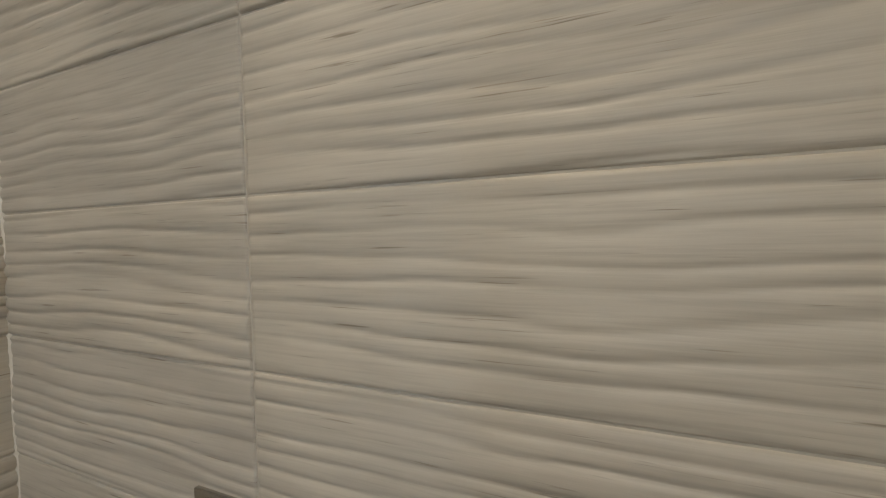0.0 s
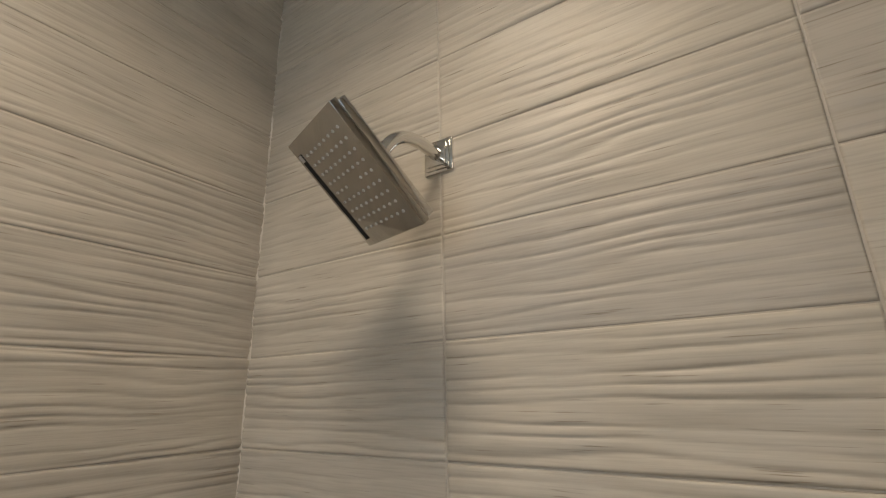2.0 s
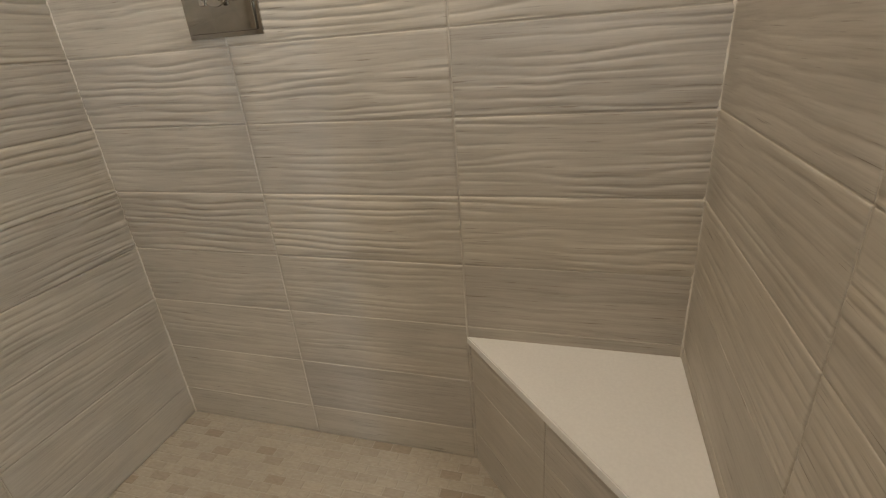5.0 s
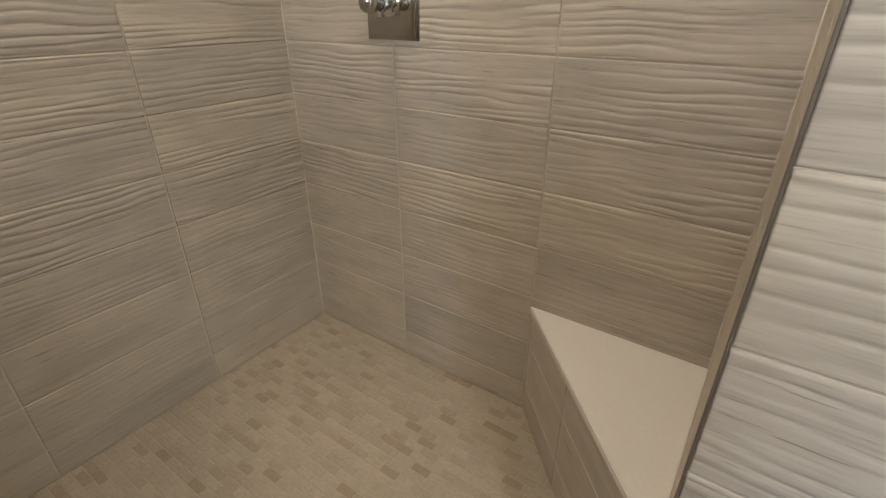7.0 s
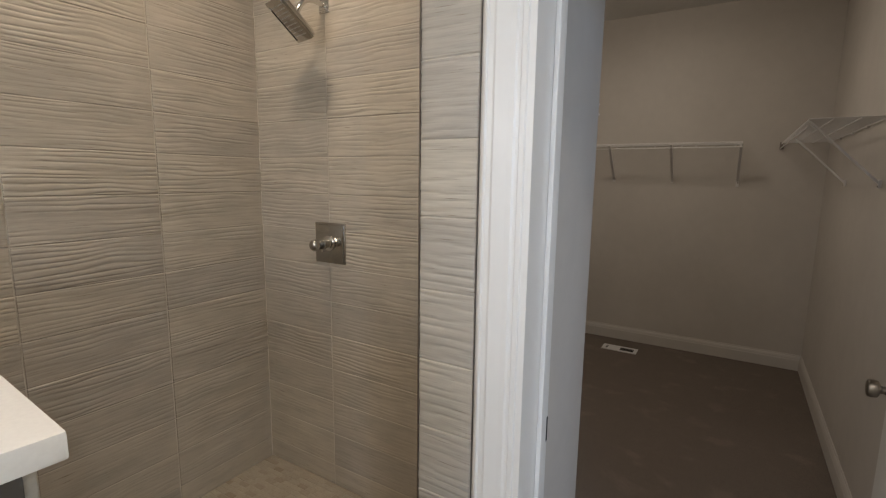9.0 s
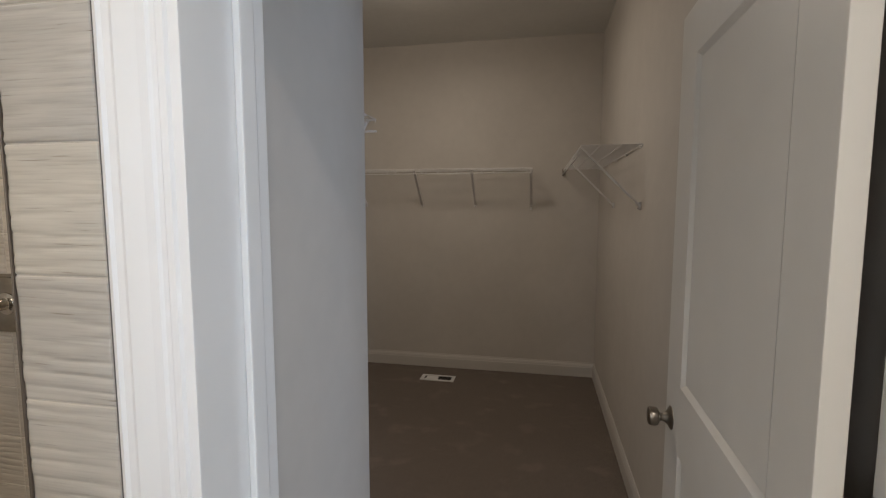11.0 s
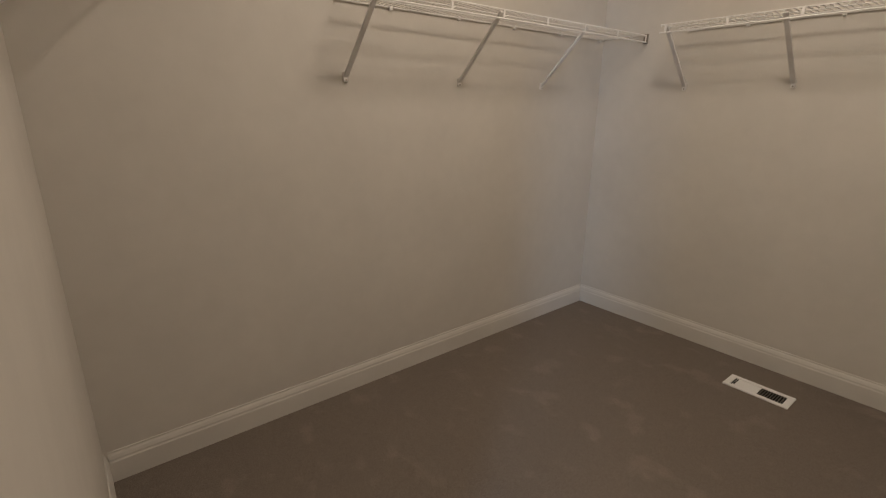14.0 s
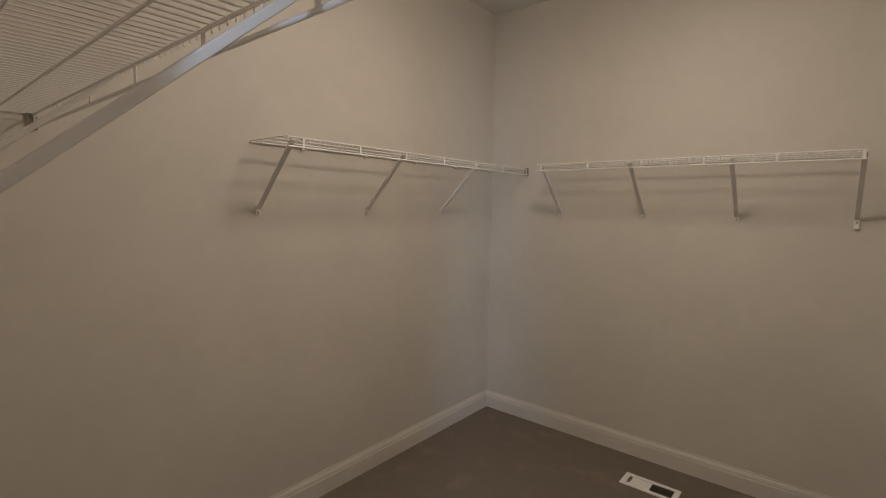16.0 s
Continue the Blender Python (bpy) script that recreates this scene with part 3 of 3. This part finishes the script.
def closet_door():
    """A white two-panel door standing open into the closet; x runs from the hinge edge to the free edge."""
    ob = thing("door_1", "white two-panel interior door standing open into the closet", "door", at=pose(2.474, -0.528, 0.012, 0, 0, 90 - 2.1))
    wide, high, thick = 0.808, 2.03, 0.035
    p0, p1 = 0.130, 0.660
    rows = ((0.25, 0.850), (1.035, 1.90))
    cut = 0.010
    bm = bmesh.new()
    box(bm, 0, p0, -thick, 0, 0, high, 0.0015)
    box(bm, p1, wide, -thick, 0, 0, high, 0.0015)
    zs = (0, rows[0][0], rows[0][1], rows[1][0], rows[1][1], high)
    for a, b in ((0, 1), (2, 3), (4, 5)):
        box(bm, p0, p1, -thick, 0, zs[a], zs[b])
    leaf = part("leaf", bm, DOOR, ob)
    for z0, z1 in rows:
        bm = bmesh.new()
        box(bm, p0, p1, -thick + cut, -cut, z0, z1)
        for side in (0, 1):
            y0, y1 = (0.0, -cut) if side == 0 else (-thick, -thick + cut)
            o = [bm.verts.new((x, y0, z)) for x, z in ((p0, z0), (p1, z0), (p1, z1), (p0, z1))]
            i = [bm.verts.new((x, y1 + (-0.0004 if side else 0.0004), z)) for x, z in ((p0 + 0.014, z0 + 0.014), (p1 - 0.014, z0 + 0.014), (p1 - 0.014, z1 - 0.014), (p0 + 0.014, z1 - 0.014))]
            for k in range(4):
                bm.faces.new((o[k], o[(k + 1) % 4], i[(k + 1) % 4], i[k]))
        bmesh.ops.recalc_face_normals(bm, faces=bm.faces)
        part("panel", bm, DOOR, ob, "recessed door panel")
    for side in (1, -1):
        y = 0.0 if side > 0 else -thick
        m = pose(wide - 0.063, y, 0.915, -90 * side)
        part("rosette", lathe(bmesh.new(), ((0.033, 0), (0.033, 0.002), (0.029, 0.005), (0.020, 0.010), (0.0135, 0.017), (0.011, 0.024)), 28, m), NICKEL, ob, "", True)
        part("knob", lathe(bmesh.new(), ((0.0108, 0.022), (0.012, 0.030), (0.019, 0.033), (0.0245, 0.037), (0.0262, 0.043), (0.0262, 0.055), (0.024, 0.060), (0.018, 0.062), (0.004, 0.0625)), 28, m), NICKEL, ob, "satin nickel knob", True)
    # the leaf on the door's edge has rounded outer corners
    outline = [(-0.034, 1.032), (-0.0115, 1.032)]
    for z, start in ((1.0425, -90), (1.1225, 0)):
        outline += [(-0.0115 + 0.0105 * math.cos(radians(start + a)), z + 0.0105 * math.sin(radians(start + a))) for a in range(15, 91, 15)]
    outline.append((-0.034, 1.133))
    turn = Matrix(((0, 0, 1, -0.0022), (1, 0, 0, 0), (0, 1, 0, 0), (0, 0, 0, 1)))
    hinge = part("hinge_leaf", prism(bmesh.new(), outline, 0.0022, turn), NICKEL, ob, "satin nickel hinge leaf")
    part("hinge_leaf", box(bmesh.new(), -0.0035, -0.0013, -0.062, -0.034, 1.032, 1.133, 0.0008), NICKEL, ob)
    for k in range(5):
        part("knuckle", tube(bmesh.new(), ((-0.004, -0.044, 1.0325 + k * 0.0202), (-0.004, -0.044, 1.0325 + k * 0.0202 + 0.0193)), 0.0065, 14), NICKEL, hinge, "", True)
    part("pin_cap", lathe(bmesh.new(), ((0.0055, 1.133), (0.0065, 1.136), (0.003, 1.141)), 14, pose(-0.004, -0.044, 0)), NICKEL, hinge, "", True)
    for y, z in ((-0.012, 1.050), (-0.022, 1.0825), (-0.012, 1.115)):
        part("screw", lathe(bmesh.new(), ((0.0042, 0), (0.0042, 0.0008), (0.002, 0.0012)), 12, pose(-0.0021, y, z, 0, -90, 0)), SATIN, hinge)


closet_door()


# ---- pieces: wavy wall tiles ----
ROW, JV, JH, Z0 = 0.1671, 0.0032, 0.0020, 0.106


def smooth_noise(rng, nu, nv, cu, cv):
    """Smooth random field of nu x nv samples over cu x cv cells."""
    grid = rng.random((cu + 2, cv + 2))
    a, b = np.linspace(0, cu, nu), np.linspace(0, cv, nv)
    i, j = a.astype(int), b.astype(int)
    f, g = a - i, b - j
    f, g = (f * f * (3 - 2 * f))[:, None], (g * g * (3 - 2 * g))[None, :]
    return (grid[i][:, j] * (1 - f) + grid[i + 1][:, j] * f) * (1 - g) + (grid[i][:, j + 1] * (1 - f) + grid[i + 1][:, j + 1] * f) * g


def wavy_mesh(w, h, seed, flat, period):
    """A tile with rolling uneven ridges; x along, z up, face towards -y."""
    rng = np.random.default_rng(seed)
    nu, nv = max(8, int(w / 0.02)), max(10, int(h / 0.0019))
    u, v = np.linspace(0, w, nu), np.linspace(0, h, nv)
    u[1], u[-2] = 0.003, w - 0.003
    warp = (smooth_noise(rng, nu, nv, max(2, int(w / 0.17) + 1), 2) - 0.5) * 0.014 + (smooth_noise(rng, nu, nv, max(3, int(w / 0.06)), 5) - 0.5) * 0.006
    stretch = smooth_noise(rng, nu, nv, 2, 6) * 0.5
    phase = (v[None, :] + warp) / period + stretch * 1.8 + rng.random()
    cell = phase - np.floor(phase)
    crest = 1 - np.abs(2 * cell ** 0.85 - 1) ** 3.2
    strength = np.clip(smooth_noise(rng, nu, nv, max(2, int(w / 0.2) + 1), 4) * 1.7 - 0.15, 0.15 if flat < 1.1 else 0.7, 1) * flat
    top = 0.0004 + 0.0034 * strength * crest + 0.0007 * smooth_noise(rng, nu, nv, 3, 6) * flat
    edge_u, edge_v = np.minimum(u, w - u)[:, None], np.minimum(v, h - v)[None, :]
    ease = np.clip(edge_v / 0.0025, 0, 1) * np.clip(0.6 + 0.4 * edge_u / 0.003, 0, 1)
    top = 0.0030 + top * (0.12 + 0.88 * ease)
    verts = [(float(u[i]), -float(top[i, j]), float(v[j])) for i in range(nu) for j in range(nv)]
    faces = [(i * nv + j, (i + 1) * nv + j, (i + 1) * nv + j + 1, i * nv + j + 1) for i in range(nu - 1) for j in range(nv - 1)]
    rim = [i * nv for i in range(nu)] + [(nu - 1) * nv + j for j in range(1, nv)] + [i * nv + nv - 1 for i in range(nu - 2, -1, -1)] + [j for j in range(nv - 2, 0, -1)]
    base = len(verts)
    for k in rim:
        x, _, z = verts[k]
        verts.append((x, 0.004, z))
    for k in range(len(rim)):
        q = (k + 1) % len(rim)
        faces.append((rim[k], base + k, base + q, rim[q]))
    mesh = bpy.data.meshes.new("tile")
    mesh.from_pydata(verts, [], faces)
    mesh.materials.append(TILE)
    mesh.shade_smooth()
    return mesh


tile_cache = {}
tile_pick = random.Random(7)


def lay(parent, m, w, h, depth=1.0, period=0.0195):
    """One tile of w x h with its lower left corner at m."""
    w, h = round(w, 4), round(h, 4)
    kind = tile_pick.randrange(11)
    key = (w, h, kind, depth)
    if key not in tile_cache:
        tile_cache[key] = wavy_mesh(w, h, 100 + kind * 17 + int(w * 1000), (1.0, 0.9, 0.75, 1.0, 0.6, 0.85, 0.45, 0.95, 0.8, 0.7, 1.0)[kind] * depth if depth <= 1 else depth, period)
    ob = new("tile", tile_cache[key])
    ob.parent = parent
    ob.matrix_world = m
    return ob


def rows_up_to(top):
    out = [(0.0, Z0)]
    z = Z0
    while z < top - 0.01:
        out.append((z, min(z + ROW, top)))
        z += ROW
    return out


def tile_wall(parent, place, joints, top, low=0.0, depth=1.0, period=0.0195):
    """Stacked tiles between the joints along a wall; place(s, z) gives the pose at s along it."""
    for z0, z1 in rows_up_to(top):
        if z1 <= low + 0.02:
            continue
        z0 = max(z0, low)
        for a, b in zip(joints, joints[1:]):
            calm = 0.3 if z0 < 0.2 else 0.55 if z0 < 0.6 else 1.0
            lay(parent, place(a + JV / 2, z0 + JH / 2), b - a - JV, z1 - z0 - JH, round(depth * calm, 3), period)


tile_wall(wall_valve, lambda s, z: pose(s, 0, z), (0.0015, 0.474, 0.972, W - 0.0015), CEIL - 0.002)
tile_wall(wall_back, lambda s, z: pose(0, -1.54 + s, z, 0, 0, 90), (0.0, 0.03, 0.53, 1.03, 1.5385), CEIL - 0.002)
tile_wall(wall_side, lambda s, z: pose(W, -s, z, 0, 0, -90), (0.0015, 0.522, 0.6995), CEIL - 0.002, depth=0.6)
tile_wall(wall_side, lambda s, z: pose(W + 0.0008 + s, -0.70, z), (-0.0055, 0.1395), CEIL - 0.002, depth=0.95, period=0.022)
tile_wall(pony, lambda s, z: PONY @ pose(1.424 - s, 0, z, 0, 0, 180), (0.0, 0.425, 0.924, 1.42), 1.255)
slope = math.degrees(math.atan2(BY1, W - BX0))
run = math.hypot(BY1, W - BX0)
tile_wall(bench, lambda s, z: pose(BX0 + 0.012, -0.004, 0) @ pose(0, 0, 0, 0, 0, slope) @ pose(s, 0, z), (0.004, 0.30, run - 0.022), 0.388, depth=0.6)

# ---- pieces: floor mosaic ----
MX, MY, GAP = 0.0600, 0.0290, 0.0026


def piece_verts(x0, x1, y0, y1):
    b = 0.0014
    return [(x0, y0, -0.003), (x1, y0, -0.003), (x1, y1, -0.003), (x0, y1, -0.003), (x0, y0, -0.0008), (x1, y0, -0.0008), (x1, y1, -0.0008), (x0, y1, -0.0008),
            (x0 + b, y0 + b, 0.0), (x1 - b, y0 + b, 0.0), (x1 - b, y1 - b, 0.0), (x0 + b, y1 - b, 0.0)]


PIECE_FACES = [(0, 1, 5, 4), (1, 2, 6, 5), (2, 3, 7, 6), (3, 0, 4, 7), (4, 5, 9, 8), (5, 6, 10, 9), (6, 7, 11, 10), (7, 4, 8, 11), (8, 9, 10, 11)]


def piece_mesh(name, rects):
    verts, faces = [], []
    for r in rects:
        k = len(verts)
        verts += piece_verts(*r)
        faces += [tuple(i + k for i in f) for f in PIECE_FACES]
    mesh = bpy.data.meshes.new(name)
    mesh.from_pydata(verts, [], faces)
    mesh.materials.append(STONE)
    return mesh


whole = piece_mesh("mosaic_tile", [(0, MX - GAP, 0, MY - GAP)])
rest, count = [], 0
for r in range(int(1.41 / MY)):
    y1 = -0.004 - r * MY
    y0 = y1 - MY + GAP
    shift = (0.0, 0.5, 0.25, 0.7)[r % 4] * MX
    x = 0.004 - shift
    while x < 1.494:
        x0, x1 = max(x, 0.004), min(x + MX - GAP, 1.494)
        if x1 - x0 > 0.008:
            if math.hypot((x0 + x1) / 2 - 0.738, (y0 + y1) / 2 + 0.689) < 0.066:
                pass
            elif x1 - x0 > MX - GAP - 0.0005 and -0.46 < y1 < -0.02 and count < 280:
                ob = new("mosaic_tile", whole)
                ob.parent = shower_floor
                ob.location = (x0, y0, 0)
                count += 1
            else:
                rest.append((x0, x1, y0, y1))
        x += MX
tagged(new("mosaic_rest", piece_mesh("mosaic_rest", rest)), kind="stuff").parent = shower_floor
